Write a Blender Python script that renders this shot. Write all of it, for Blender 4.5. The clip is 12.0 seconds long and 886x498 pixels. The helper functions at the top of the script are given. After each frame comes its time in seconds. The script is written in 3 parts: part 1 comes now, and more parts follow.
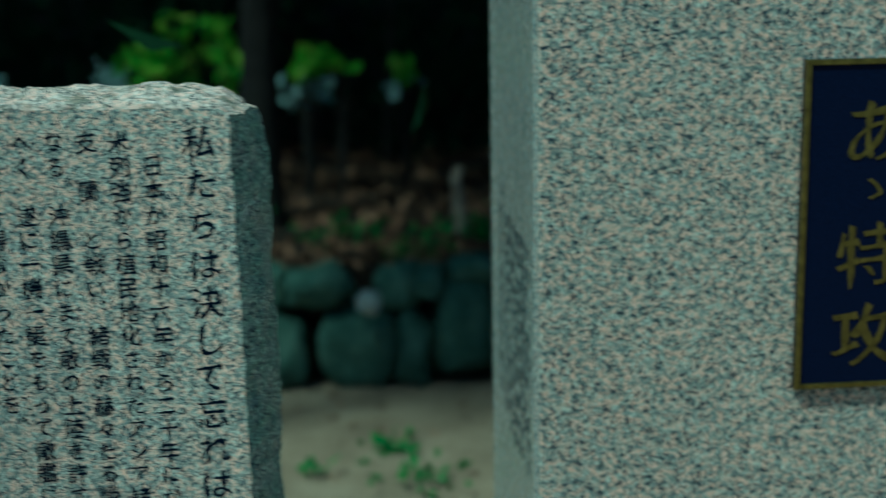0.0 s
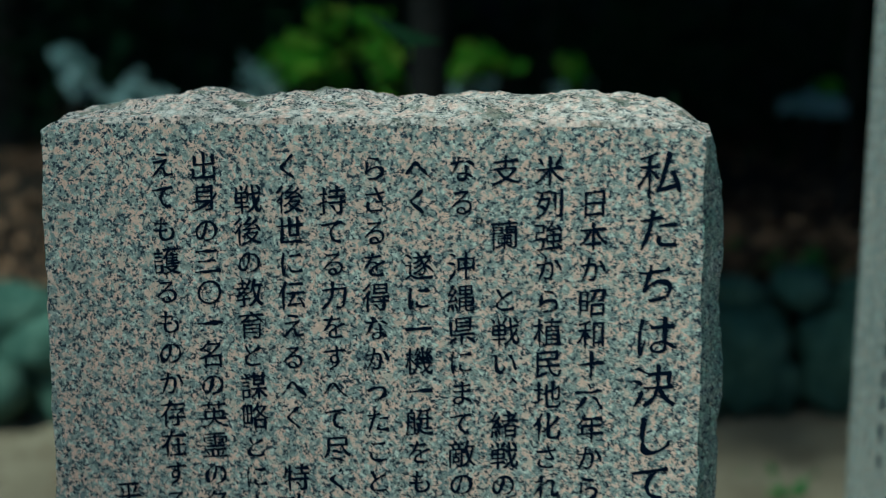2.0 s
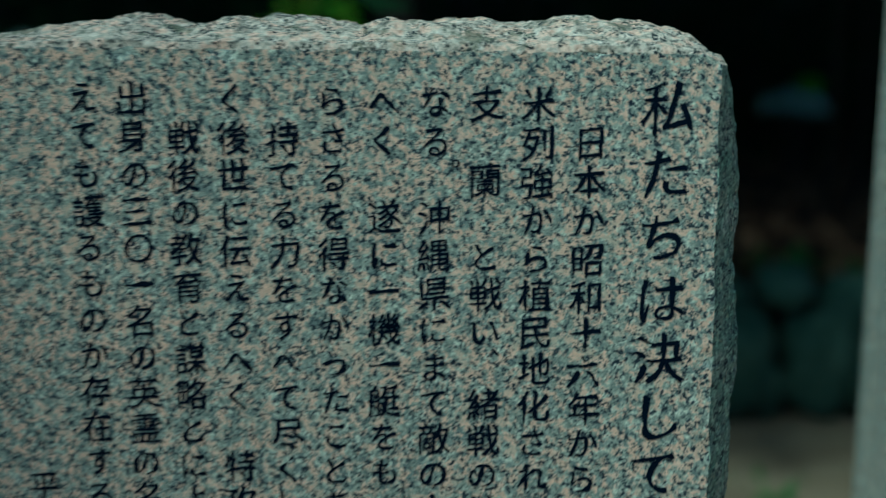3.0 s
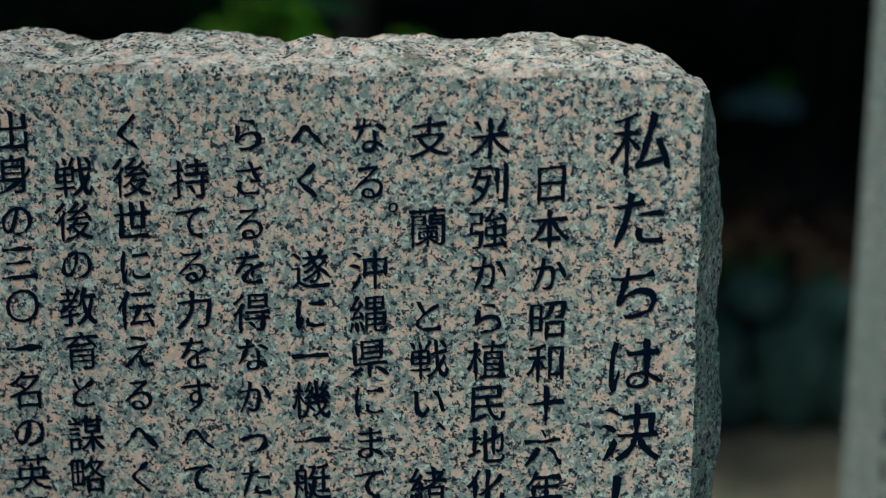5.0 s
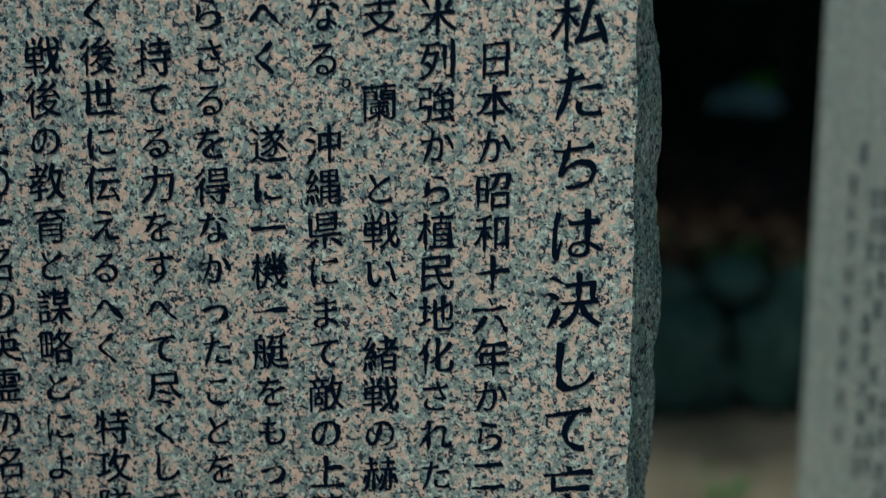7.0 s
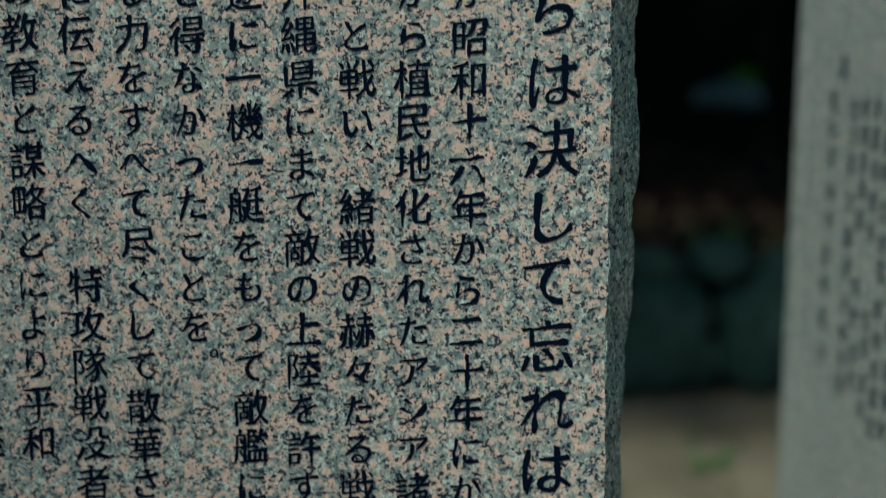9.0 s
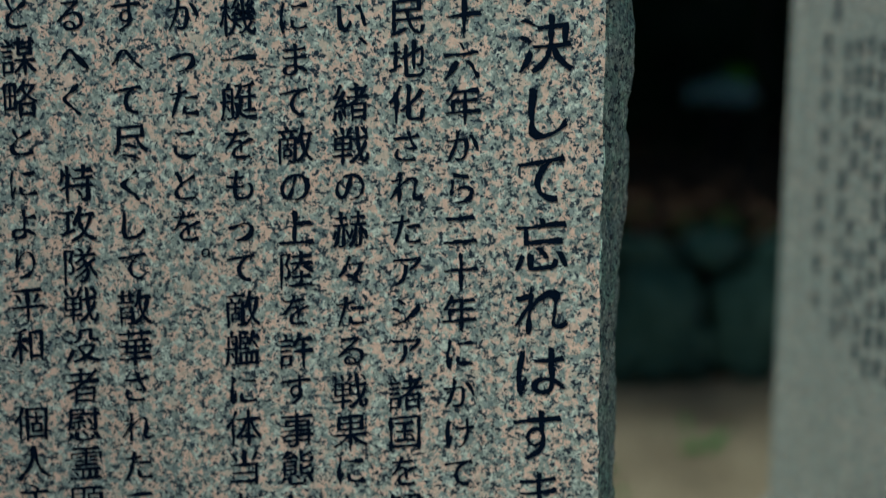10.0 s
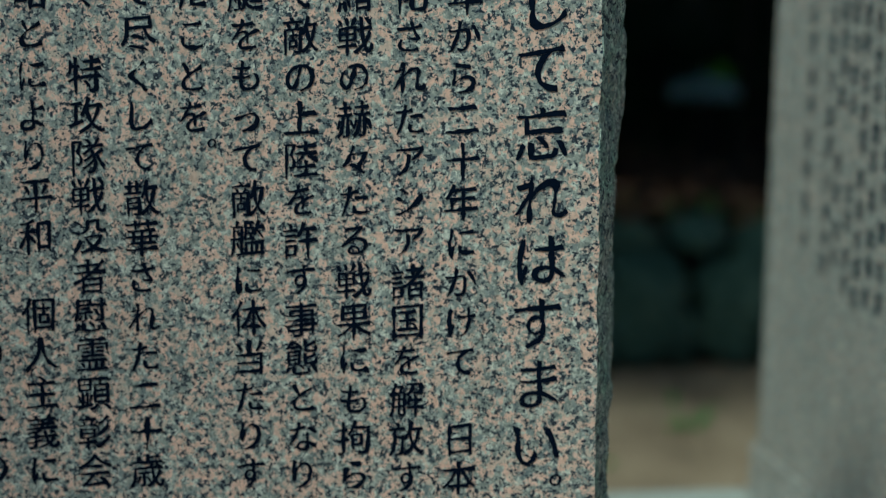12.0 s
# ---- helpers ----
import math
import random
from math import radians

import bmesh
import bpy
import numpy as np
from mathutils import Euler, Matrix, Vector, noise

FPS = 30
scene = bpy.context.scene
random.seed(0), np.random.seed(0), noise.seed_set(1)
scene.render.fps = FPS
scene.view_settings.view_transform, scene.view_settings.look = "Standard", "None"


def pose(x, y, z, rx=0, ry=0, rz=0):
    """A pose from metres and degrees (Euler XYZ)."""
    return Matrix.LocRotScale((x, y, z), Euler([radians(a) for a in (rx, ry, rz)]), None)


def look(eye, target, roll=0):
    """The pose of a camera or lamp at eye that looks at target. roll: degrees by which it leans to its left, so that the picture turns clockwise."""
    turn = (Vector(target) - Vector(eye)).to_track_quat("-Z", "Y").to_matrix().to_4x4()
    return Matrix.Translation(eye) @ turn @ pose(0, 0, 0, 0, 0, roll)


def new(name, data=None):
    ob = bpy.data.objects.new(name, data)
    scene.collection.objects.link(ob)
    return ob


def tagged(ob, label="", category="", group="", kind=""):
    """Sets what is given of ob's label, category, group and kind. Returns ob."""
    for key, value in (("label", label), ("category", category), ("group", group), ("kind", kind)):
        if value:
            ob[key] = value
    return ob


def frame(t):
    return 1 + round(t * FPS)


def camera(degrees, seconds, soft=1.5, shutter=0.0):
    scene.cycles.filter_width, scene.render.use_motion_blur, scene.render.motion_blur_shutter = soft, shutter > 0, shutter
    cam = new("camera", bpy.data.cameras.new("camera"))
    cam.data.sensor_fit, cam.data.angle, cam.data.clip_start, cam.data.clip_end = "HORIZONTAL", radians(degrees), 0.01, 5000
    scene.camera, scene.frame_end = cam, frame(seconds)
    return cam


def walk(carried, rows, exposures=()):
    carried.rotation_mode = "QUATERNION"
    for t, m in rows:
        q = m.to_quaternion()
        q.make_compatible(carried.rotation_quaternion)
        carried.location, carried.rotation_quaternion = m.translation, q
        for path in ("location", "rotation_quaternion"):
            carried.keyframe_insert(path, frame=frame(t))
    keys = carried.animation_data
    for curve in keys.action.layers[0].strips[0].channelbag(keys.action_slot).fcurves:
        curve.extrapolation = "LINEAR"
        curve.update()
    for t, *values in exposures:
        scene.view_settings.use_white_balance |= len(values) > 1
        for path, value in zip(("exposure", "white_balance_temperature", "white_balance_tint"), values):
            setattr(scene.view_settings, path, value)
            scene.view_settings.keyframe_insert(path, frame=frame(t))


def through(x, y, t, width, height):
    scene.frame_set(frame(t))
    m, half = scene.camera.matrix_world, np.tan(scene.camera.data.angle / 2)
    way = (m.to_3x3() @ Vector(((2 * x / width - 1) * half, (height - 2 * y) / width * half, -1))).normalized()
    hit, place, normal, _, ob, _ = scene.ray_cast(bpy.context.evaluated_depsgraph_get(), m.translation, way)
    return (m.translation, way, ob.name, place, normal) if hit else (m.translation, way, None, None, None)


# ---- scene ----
cam = camera(36.9, 12.0, 1.2, 0.5)
PATH = [
    (0, (0.456, -1.703, 1.491), (0.321, 0.25, 1.082), -1.0),
    (0.1, (0.408, -1.703, 1.491), (0.276, 0.25, 1.084), -1.0),
    (0.2, (0.336, -1.704, 1.493), (0.206, 0.249, 1.082), -0.6),
    (0.4, (0.236, -1.689, 1.477), (0.078, 0.262, 1.07), -0.9),
    (0.5, (0.207, -1.679, 1.469), (0.039, 0.272, 1.061), -0.5),
    (0.6, (0.185, -1.661, 1.458), (0.003, 0.289, 1.052), -0.8),
    (0.8, (0.116, -1.58, 1.446), (-0.088, 0.369, 1.043), -0.6),
    (1, (0.072, -1.504, 1.461), (-0.153, 0.441, 1.052), -0.4),
    (1.5, (0.026, -1.372, 1.473), (-0.209, 0.571, 1.061), -0.3),
    (2, (-0.044, -1.294, 1.472), (-0.268, 0.651, 1.061), -0.2),
    (2.5, (-0.07, -1.209, 1.45), (-0.278, 0.737, 1.042), 0.0),
    (2.8, (-0.071, -1.168, 1.408), (-0.262, 0.782, 1.011), 0.2),
    (3, (-0.063, -1.114, 1.378), (-0.245, 0.839, 0.985), 0.3),
    (3.2, (-0.048, -1.047, 1.381), (-0.223, 0.906, 0.987), 0.2),
    (3.5, (-0.059, -0.965, 1.395), (-0.213, 0.988, 0.995), 0.1),
    (3.7, (-0.065, -0.948, 1.402), (-0.21, 1.006, 1.0), 0.1),
    (5.3, (-0.05, -0.942, 1.382), (-0.181, 1.013, 0.982), 0.4),
    (5.5, (-0.044, -0.959, 1.368), (-0.176, 0.998, 0.974), 0.4),
    (6, (-0.039, -0.984, 1.343), (-0.166, 0.974, 0.959), 0.4),
    (6.5, (-0.032, -1.0, 1.319), (-0.158, 0.96, 0.942), 0.5),
    (7, (-0.019, -1.01, 1.292), (-0.141, 0.952, 0.921), 0.4),
    (7.2, (-0.017, -1.011, 1.278), (-0.137, 0.951, 0.91), 0.4),
    (7.5, (-0.012, -1.012, 1.249), (-0.131, 0.952, 0.888), 0.4),
    (7.7, (-0.01, -1.014, 1.236), (-0.127, 0.951, 0.879), 0.4),
    (9.3, (-0.01, -1.026, 1.13), (-0.108, 0.944, 0.8), 0.4),
    (9.5, (-0.01, -1.025, 1.108), (-0.106, 0.946, 0.784), 0.5),
    (10, (-0.01, -1.033, 1.065), (-0.101, 0.94, 0.753), 0.5),
    (10.5, (-0.011, -1.042, 1.03), (-0.095, 0.933, 0.726), 0.6),
    (11, (-0.015, -1.049, 1.007), (-0.092, 0.927, 0.709), 0.6),
    (11.5, (-0.02, -1.059, 0.985), (-0.089, 0.919, 0.694), 0.6),
    (12, (-0.024, -1.069, 0.966), (-0.088, 0.909, 0.681), 0.6),
]
walk(cam, [(t, look(eye, target, roll)) for t, eye, target, roll in PATH],
     [(0, -0.17, 3800, -39), (1.5, -0.12, 4120, -26), (2.5, -0.25, 4080, -25), (3.0, -0.37, 3960, -34), (3.5, -0.28, 4250, -24), (5.3, -0.24, 4380, -17), (12, -0.10, 4540, -16)])

focus_spot = new("focus_mark")
focus_spot.location = (-0.2, 0.0, 1.12)
cam.data.dof.use_dof = True
cam.data.dof.focus_object = focus_spot
cam.data.dof.aperture_fstop = 2.15

# ---- world, sun, exposure ----
SUN_ELEVATION, SUN_AZIMUTH = radians(57), radians(221)   # azimuth clockwise from +y
world = bpy.data.worlds.new("sky")
scene.world = world
world.use_nodes = True
wn, wl = world.node_tree.nodes, world.node_tree.links
sky = wn.new("ShaderNodeTexSky")
sky.sky_type, sky.sun_disc = "NISHITA", False
sky.sun_elevation, sky.sun_rotation = SUN_ELEVATION, SUN_AZIMUTH
wl.new(sky.outputs[0], wn["Background"].inputs[0])
wn["Background"].inputs[1].default_value = 0.047
sun = new("sun", bpy.data.lights.new("sun", "SUN"))
sun.data.energy, sun.data.angle, sun.data.color = 3.8, radians(7), (1.0, 0.86, 0.66)
toward = Vector((math.sin(SUN_AZIMUTH) * math.cos(SUN_ELEVATION), math.cos(SUN_AZIMUTH) * math.cos(SUN_ELEVATION), math.sin(SUN_ELEVATION)))
sun.matrix_world = look(toward * 20, (0, 0, 0))


# ---- materials ----
class Shade:
    """Small helper round one node material."""

    def __init__(self, name, rough=0.6, metal=0.0):
        self.mat = bpy.data.materials.new(name)
        self.mat.use_nodes = True
        self.n, self.l = self.mat.node_tree.nodes, self.mat.node_tree.links
        self.bsdf = self.n["Principled BSDF"]
        self.bsdf.inputs["Roughness"].default_value = rough
        self.bsdf.inputs["Metallic"].default_value = metal
        self.at = self.n.new("ShaderNodeTexCoord").outputs["Object"]

    def link(self, a, b):
        self.l.new(a, b)

    def noise(self, scale, detail=4.0, rough=0.55, vec=None, color=False):
        t = self.n.new("ShaderNodeTexNoise")
        t.inputs["Scale"].default_value, t.inputs["Detail"].default_value, t.inputs["Roughness"].default_value = scale, detail, rough
        self.link(vec or self.at, t.inputs["Vector"])
        return t.outputs["Color" if color else "Fac"]

    def cells(self, scale, vec=None, out="Color"):
        t = self.n.new("ShaderNodeTexVoronoi")
        t.inputs["Scale"].default_value = scale
        self.link(vec or self.at, t.inputs["Vector"])
        return t.outputs[out]

    def blobs(self, scale, share, vec, inner=0.34, outer=0.56):
        """A mask of rounded grains: that share of the cells, fading at their rims."""
        t = self.n.new("ShaderNodeTexVoronoi")
        t.inputs["Scale"].default_value = scale
        self.link(vec, t.inputs["Vector"])
        pick = self.n.new("ShaderNodeMath")
        pick.operation = "LESS_THAN"
        pick.inputs[1].default_value = share
        self.link(self.red(t.outputs["Color"]), pick.inputs[0])
        rim = self.ramp(t.outputs["Distance"], [(inner, (1, 1, 1)), (outer, (0, 0, 0))])
        m = self.n.new("ShaderNodeMath")
        m.operation = "MULTIPLY"
        self.link(pick.outputs[0], m.inputs[0])
        self.link(rim, m.inputs[1])
        return m.outputs[0]

    def warp(self, scale, amount, vec=None):
        """Coordinates pushed about by noise."""
        c = self.noise(scale, 3.0, 0.6, vec, True)
        sub = self.n.new("ShaderNodeVectorMath")
        sub.operation = "SUBTRACT"
        sub.inputs[1].default_value = (0.5, 0.5, 0.5)
        self.link(c, sub.inputs[0])
        mul = self.n.new("ShaderNodeVectorMath")
        mul.operation = "SCALE"
        mul.inputs["Scale"].default_value = amount
        self.link(sub.outputs[0], mul.inputs[0])
        add = self.n.new("ShaderNodeVectorMath")
        self.link(vec or self.at, add.inputs[0])
        self.link(mul.outputs[0], add.inputs[1])
        return add.outputs[0]

    def ramp(self, fac, stops, hard=False):
        r = self.n.new("ShaderNodeValToRGB")
        r.color_ramp.interpolation = "CONSTANT" if hard else "LINEAR"
        e = r.color_ramp.elements
        while len(e) < len(stops):
            e.new(0.5)
        for k, (p, c) in enumerate(stops):
            e[k].position = p
            e[k].color = (*c, 1) if len(c) == 3 else c
        self.link(fac, r.inputs[0])
        return r.outputs[0]

    def gray(self, fac, lo, hi):
        return self.ramp(fac, [(lo, (0, 0, 0)), (hi, (1, 1, 1))])

    def mix(self, fac, a, b, mode="MIX"):
        m = self.n.new("ShaderNodeMix")
        m.data_type, m.blend_type = "RGBA", mode
        for value, slot in ((fac, m.inputs[0]), (a, m.inputs[6]), (b, m.inputs[7])):
            if isinstance(value, (int, float)):
                slot.default_value = value
            elif isinstance(value, tuple):
                slot.default_value = (*value, 1)
            else:
                self.link(value, slot)
        return m.outputs[2]

    def red(self, color):
        s = self.n.new("ShaderNodeSeparateColor")
        self.link(color, s.inputs[0])
        return s.outputs[0]

    def bump(self, height, strength, distance, under=None):
        b = self.n.new("ShaderNodeBump")
        b.inputs["Strength"].default_value, b.inputs["Distance"].default_value = strength, distance
        self.link(height, b.inputs["Height"])
        if under:
            self.link(under, b.inputs["Normal"])
        self.link(b.outputs[0], self.bsdf.inputs["Normal"])
        return b.outputs[0]

    def color(self, c):
        self.link(c, self.bsdf.inputs["Base Color"])
        return self

    def rough(self, v):
        self.link(v, self.bsdf.inputs["Roughness"])
        return self


def granite(name, size=1.0, rough=0.42, relief=0.0004, pink=1.0, dirt=0.35, gain=1.0, streak=0.0, sky_cool=0.0, shade_tint=0.0):
    """Pink and grey granite: feldspar, quartz and biotite grains; size 1 has grains of about 8 mm."""
    s = Shade(name, rough)
    g = lambda r, gg, b: (r * gain, gg * gain, b * gain)
    near = s.warp(190 / size, 0.0045 * size)
    far = s.warp(85 / size, 0.006 * size, near)
    big = s.red(s.cells(140 / size, far))

    def grains(scale, lo, hi, vec, shift, detail=3.0, rough=0.6):
        """A mask of uneven grains where shifted noise rises over a level."""
        m = s.n.new("ShaderNodeMapping")
        m.inputs["Location"].default_value = (shift, shift * 0.7, -shift)
        s.link(vec, m.inputs["Vector"])
        return s.gray(s.noise(scale / size, detail, rough, m.outputs[0]), lo, hi)

    matrix = s.ramp(s.noise(190 / size, 5, 0.7, near), [(0.34, g(0.09, 0.105, 0.10)), (0.49, g(0.32, 0.315, 0.26)), (0.66, g(0.64, 0.60, 0.48))])
    pale = s.ramp(s.noise(300 / size, 3, 0.6), [(0.35, g(0.54, 0.52, 0.42)), (0.65, g(0.90, 0.84, 0.68))])
    tone = s.n.new("ShaderNodeSeparateColor")
    s.link(s.cells(105 / size, far), tone.inputs[0])
    rosy = s.ramp(tone.outputs[1], [(0.0, g(0.60, 0.46, 0.33)), (0.4, g(0.76 + 0.14 * pink, 0.47, 0.30)), (0.75, g(0.86 + 0.14 * pink, 0.52, 0.33)), (1.0, g(0.86 + 0.14 * pink, 0.60, 0.43))])
    rosy = s.mix(0.52, rosy, s.ramp(s.noise(230 / size, 4, 0.65), [(0.3, g(0.44, 0.32, 0.24)), (0.7, g(1.0, 0.80, 0.62))]))
    quartz = s.ramp(tone.outputs[2], [(0.0, g(0.17, 0.19, 0.18)), (1.0, g(0.38, 0.38, 0.33))])
    soft = s.mix(grains(150, 0.52, 0.585, near, 3.1), matrix, pale)
    soft = s.mix(grains(140, 0.54, 0.595, near, 7.7), soft, quartz)
    soft = s.mix(grains(120, 0.555 - 0.068 * pink, 0.610 - 0.068 * pink, far, 1.3, 3.5, 0.64), soft, rosy)
    # dark mica: ragged flakes of several sizes, gathered in clumps
    speck = s.warp(330 / size, 0.0014 * size)
    clump = s.noise(75 / size, 2.0, 0.5)
    for scale, level, shift in ((185, 0.592, 5.9), (260, 0.592, 8.3)):
        dull = s.mix(1.0, grains(scale, level - 0.028, level, speck, shift, 2.5), s.gray(clump, 0.39, 0.47), "MULTIPLY")
        col = s.mix(s.red(dull), col if scale > 200 else soft, g(0.14, 0.155, 0.16))
        dark = s.mix(1.0, grains(scale, level - 0.008, level + 0.022, speck, shift, 2.5), s.gray(clump, 0.40, 0.46), "MULTIPLY")
        col = s.mix(s.red(dark), col, g(0.003, 0.009, 0.024))
    col = s.mix(grains(290, 0.635, 0.675, near, 9.2, 2.0), col, g(0.008, 0.018, 0.040))
    # weather: broad grey film and faint streaks
    film = s.gray(s.noise(5.0, 6, 0.6), 0.45, 0.75)
    fm = s.n.new("ShaderNodeMath")
    fm.operation = "MULTIPLY"
    fm.inputs[1].default_value = dirt
    s.link(film, fm.inputs[0])
    col = s.mix(fm.outputs[0], col, (0.16, 0.16, 0.13), "MIX")
    if sky_cool:        # a paler stone, with bluish skylight put into its colour
        col = s.mix(sky_cool, col, s.ramp(s.noise(330 / size, 4, 0.7), [(0.3, (0.30, 0.35, 0.38)), (0.7, (0.60, 0.67, 0.70))]))
    if shade_tint:       # teal shade mixed into the colour in uneven patches
        am = s.n.new("ShaderNodeMath")
        am.operation = "MULTIPLY"
        am.inputs[1].default_value = shade_tint
        s.link(s.gray(s.noise(30, 6, 0.7), 0.34, 0.62), am.inputs[0])
        col = s.mix(am.outputs[0], col, (0.50, 0.86, 0.74), "MULTIPLY")
    if streak:      # rain runs down the face
        long = s.n.new("ShaderNodeMapping")
        long.inputs["Scale"].default_value = (1, 1, 0.06)
        s.link(s.at, long.inputs["Vector"])
        run = s.gray(s.noise(38, 5, 0.65, long.outputs[0]), 0.46, 0.72)
        sm = s.n.new("ShaderNodeMath")
        sm.operation = "MULTIPLY"
        sm.inputs[1].default_value = streak
        s.link(run, sm.inputs[0])
        col = s.mix(sm.outputs[0], col, (0.15, 0.17, 0.15))
    s.color(col)
    s.rough(s.ramp(s.noise(40, 4), [(0.3, (rough - 0.1,) * 3), (0.7, (rough + 0.12,) * 3)]))
    b = s.bump(s.noise(700 / size, 3, 0.6), 0.5, relief)
    s.bump(big, 0.25, relief, b)
    return s.mat


def rough_granite(name):
    """Split face: the same minerals broken fine, dull and bright on the breaks, with lichen in the hollows."""
    s = Shade(name, 0.8)
    near = s.warp(220, 0.005)
    base = s.ramp(s.noise(120, 7, 0.75), [(0.36, (0.10, 0.09, 0.08)), (0.44, (0.44, 0.36, 0.29)), (0.53, (0.78, 0.61, 0.49)), (0.64, (0.98, 0.82, 0.70))])
    base = s.mix(s.blobs(90, 0.62, near, 0.38, 0.72), base, s.ramp(s.noise(260, 4, 0.7), [(0.34, (0.58, 0.33, 0.24)), (0.58, (1.0, 0.70, 0.54))]))
    clump = s.gray(s.noise(70, 3, 0.6), 0.455, 0.53)
    specks = s.mix(1.0, s.blobs(330, 0.75, near, 0.40, 0.60), clump, "MULTIPLY")
    base = s.mix(s.red(specks), base, (0.012, 0.020, 0.028))
    moss = s.gray(s.noise(24, 7, 0.72), 0.54, 0.60)
    mm = s.n.new("ShaderNodeMath")
    mm.operation = "MULTIPLY"
    mm.inputs[1].default_value = 0.7
    s.link(moss, mm.inputs[0])
    s.color(s.mix(mm.outputs[0], base, s.ramp(s.noise(200, 4, 0.7), [(0.35, (0.03, 0.045, 0.028)), (0.65, (0.22, 0.22, 0.14))])))
    s.bsdf.inputs["Specular IOR Level"].default_value = 0.25
    b = s.bump(s.noise(60, 6, 0.68), 1.0, 0.0052)
    s.bump(s.noise(330, 3, 0.6), 0.7, 0.0009, b)
    return s.mat


def speckled(name, stops, scale, rough=0.85, relief=(0.5, 0.01), fine=90, island=0.0):
    s = Shade(name, rough)
    col = s.ramp(s.noise(scale, 7, 0.65), stops)
    col = s.mix(0.35, col, s.ramp(s.noise(fine, 4, 0.7), [(0.3, stops[0][1]), (0.7, stops[-1][1])]))
    if island:
        geo = s.n.new("ShaderNodeNewGeometry").outputs["Random Per Island"]
        col = s.mix(island, col, s.ramp(geo, stops))
    s.color(col)
    s.bsdf.inputs["Specular IOR Level"].default_value = 0.15
    s.bump(s.noise(fine, 5, 0.65), *relief)
    return s


def leafy(name, stops, rough=0.45, through=0.25, gloss=0.12):
    s = Shade(name, rough)
    geo = s.n.new("ShaderNodeNewGeometry").outputs["Random Per Island"]
    s.color(s.mix(0.25, s.ramp(geo, stops), s.ramp(s.noise(30, 3), [(0.3, stops[0][1]), (0.7, stops[-1][1])])))
    s.bsdf.inputs["Specular IOR Level"].default_value = gloss
    tr = s.n.new("ShaderNodeBsdfTranslucent")
    s.link(s.ramp(geo, stops), tr.inputs[0])
    mix = s.n.new("ShaderNodeMixShader")
    mix.inputs[0].default_value = through
    s.link(s.bsdf.outputs[0], mix.inputs[1])
    s.link(tr.outputs[0], mix.inputs[2])
    s.link(mix.outputs[0], s.n["Material Output"].inputs[0])
    return s.mat


M_FACE = granite("polished_granite", 0.9, 0.40, 0.0003, dirt=0.15, gain=1.06, streak=0.1)
M_SPLIT = rough_granite("split_granite")
# shaded copy of the stele's granite, the flank's teal shadow in its colour
M_FLANK = granite("shaded_flank_granite", 1.0, 0.7, 0.0012, -0.8, 0.1, 1.0, 0.1, 0.0, 0.75)
M_PILLAR = granite("monument_granite", 1.3, 0.34, 0.0002, 1.1, 0.05, 0.92, 0.1)
M_PANEL = granite("fine_grey_granite", 0.45, 0.22, 0.0001, 0.5, 0.15, 0.98, 0.35, 0.1)


def ink(name, c, rough):
    s = Shade(name, rough)
    s.color(s.ramp(s.noise(260, 4, 0.7), [(0.25, tuple(v * 0.6 for v in c)), (0.75, tuple(min(1, v * 1.7) for v in c))]))
    s.bump(s.noise(900, 2), 0.4, 0.0003)
    s.bsdf.inputs["Specular IOR Level"].default_value = 0.06
    return s.mat


M_INK = ink("black_lettering_paint", (0.0025, 0.0055, 0.014), 0.55)
M_BAR = ink("worn_blue_black_paint", (0.008, 0.019, 0.034), 0.6)
M_PLAQUE = ink("navy_enamel", (0.004, 0.006, 0.022), 0.25)
sg = Shade("aged_gilt_brass", 0.35, 0.85)
sg.color(sg.ramp(sg.noise(60, 5), [(0.3, (0.10, 0.075, 0.018)), (0.7, (0.30, 0.22, 0.05))]))
sg.bump(sg.noise(300, 3), 0.3, 0.0004)
M_GILT = sg.mat
M_EARTH = speckled("dry_earth", [(0.25, (0.13, 0.09, 0.055)), (0.5, (0.29, 0.21, 0.13)), (0.75, (0.46, 0.35, 0.23))], 3.5, 0.95, (0.8, 0.02), 60).mat
# litter far darker than dry leaves: the terrace shade is in its colour
M_LITTER = speckled("shade_dark_litter", [(0.25, (0.010, 0.009, 0.006)), (0.5, (0.022, 0.017, 0.011)), (0.75, (0.05, 0.034, 0.022))], 9, 0.95, (1.0, 0.03), 70).mat
M_BANKSTONE = speckled("mossy_stone", [(0.25, (0.014, 0.032, 0.023)), (0.5, (0.065, 0.112, 0.078)), (0.8, (0.24, 0.30, 0.21))], 6, 0.9, (0.8, 0.015), 45).mat
M_PALE = speckled("pale_stone", [(0.25, (0.30, 0.30, 0.26)), (0.8, (0.50, 0.49, 0.43))], 12, 0.9, (0.6, 0.01), 60).mat
M_BARK = speckled("dark_bark", [(0.25, (0.015, 0.013, 0.011)), (0.8, (0.05, 0.042, 0.034))], 14, 0.95, (1.0, 0.03), 60).mat
M_STUMP = speckled("weathered_wood", [(0.25, (0.16, 0.11, 0.07)), (0.8, (0.46, 0.36, 0.26))], 14, 0.9, (0.8, 0.01), 60).mat
# fresh green raised past real leaves, so some daylight sits in the colour
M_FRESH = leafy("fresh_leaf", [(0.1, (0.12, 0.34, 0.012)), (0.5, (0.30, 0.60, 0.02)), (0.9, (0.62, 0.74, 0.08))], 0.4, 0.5)
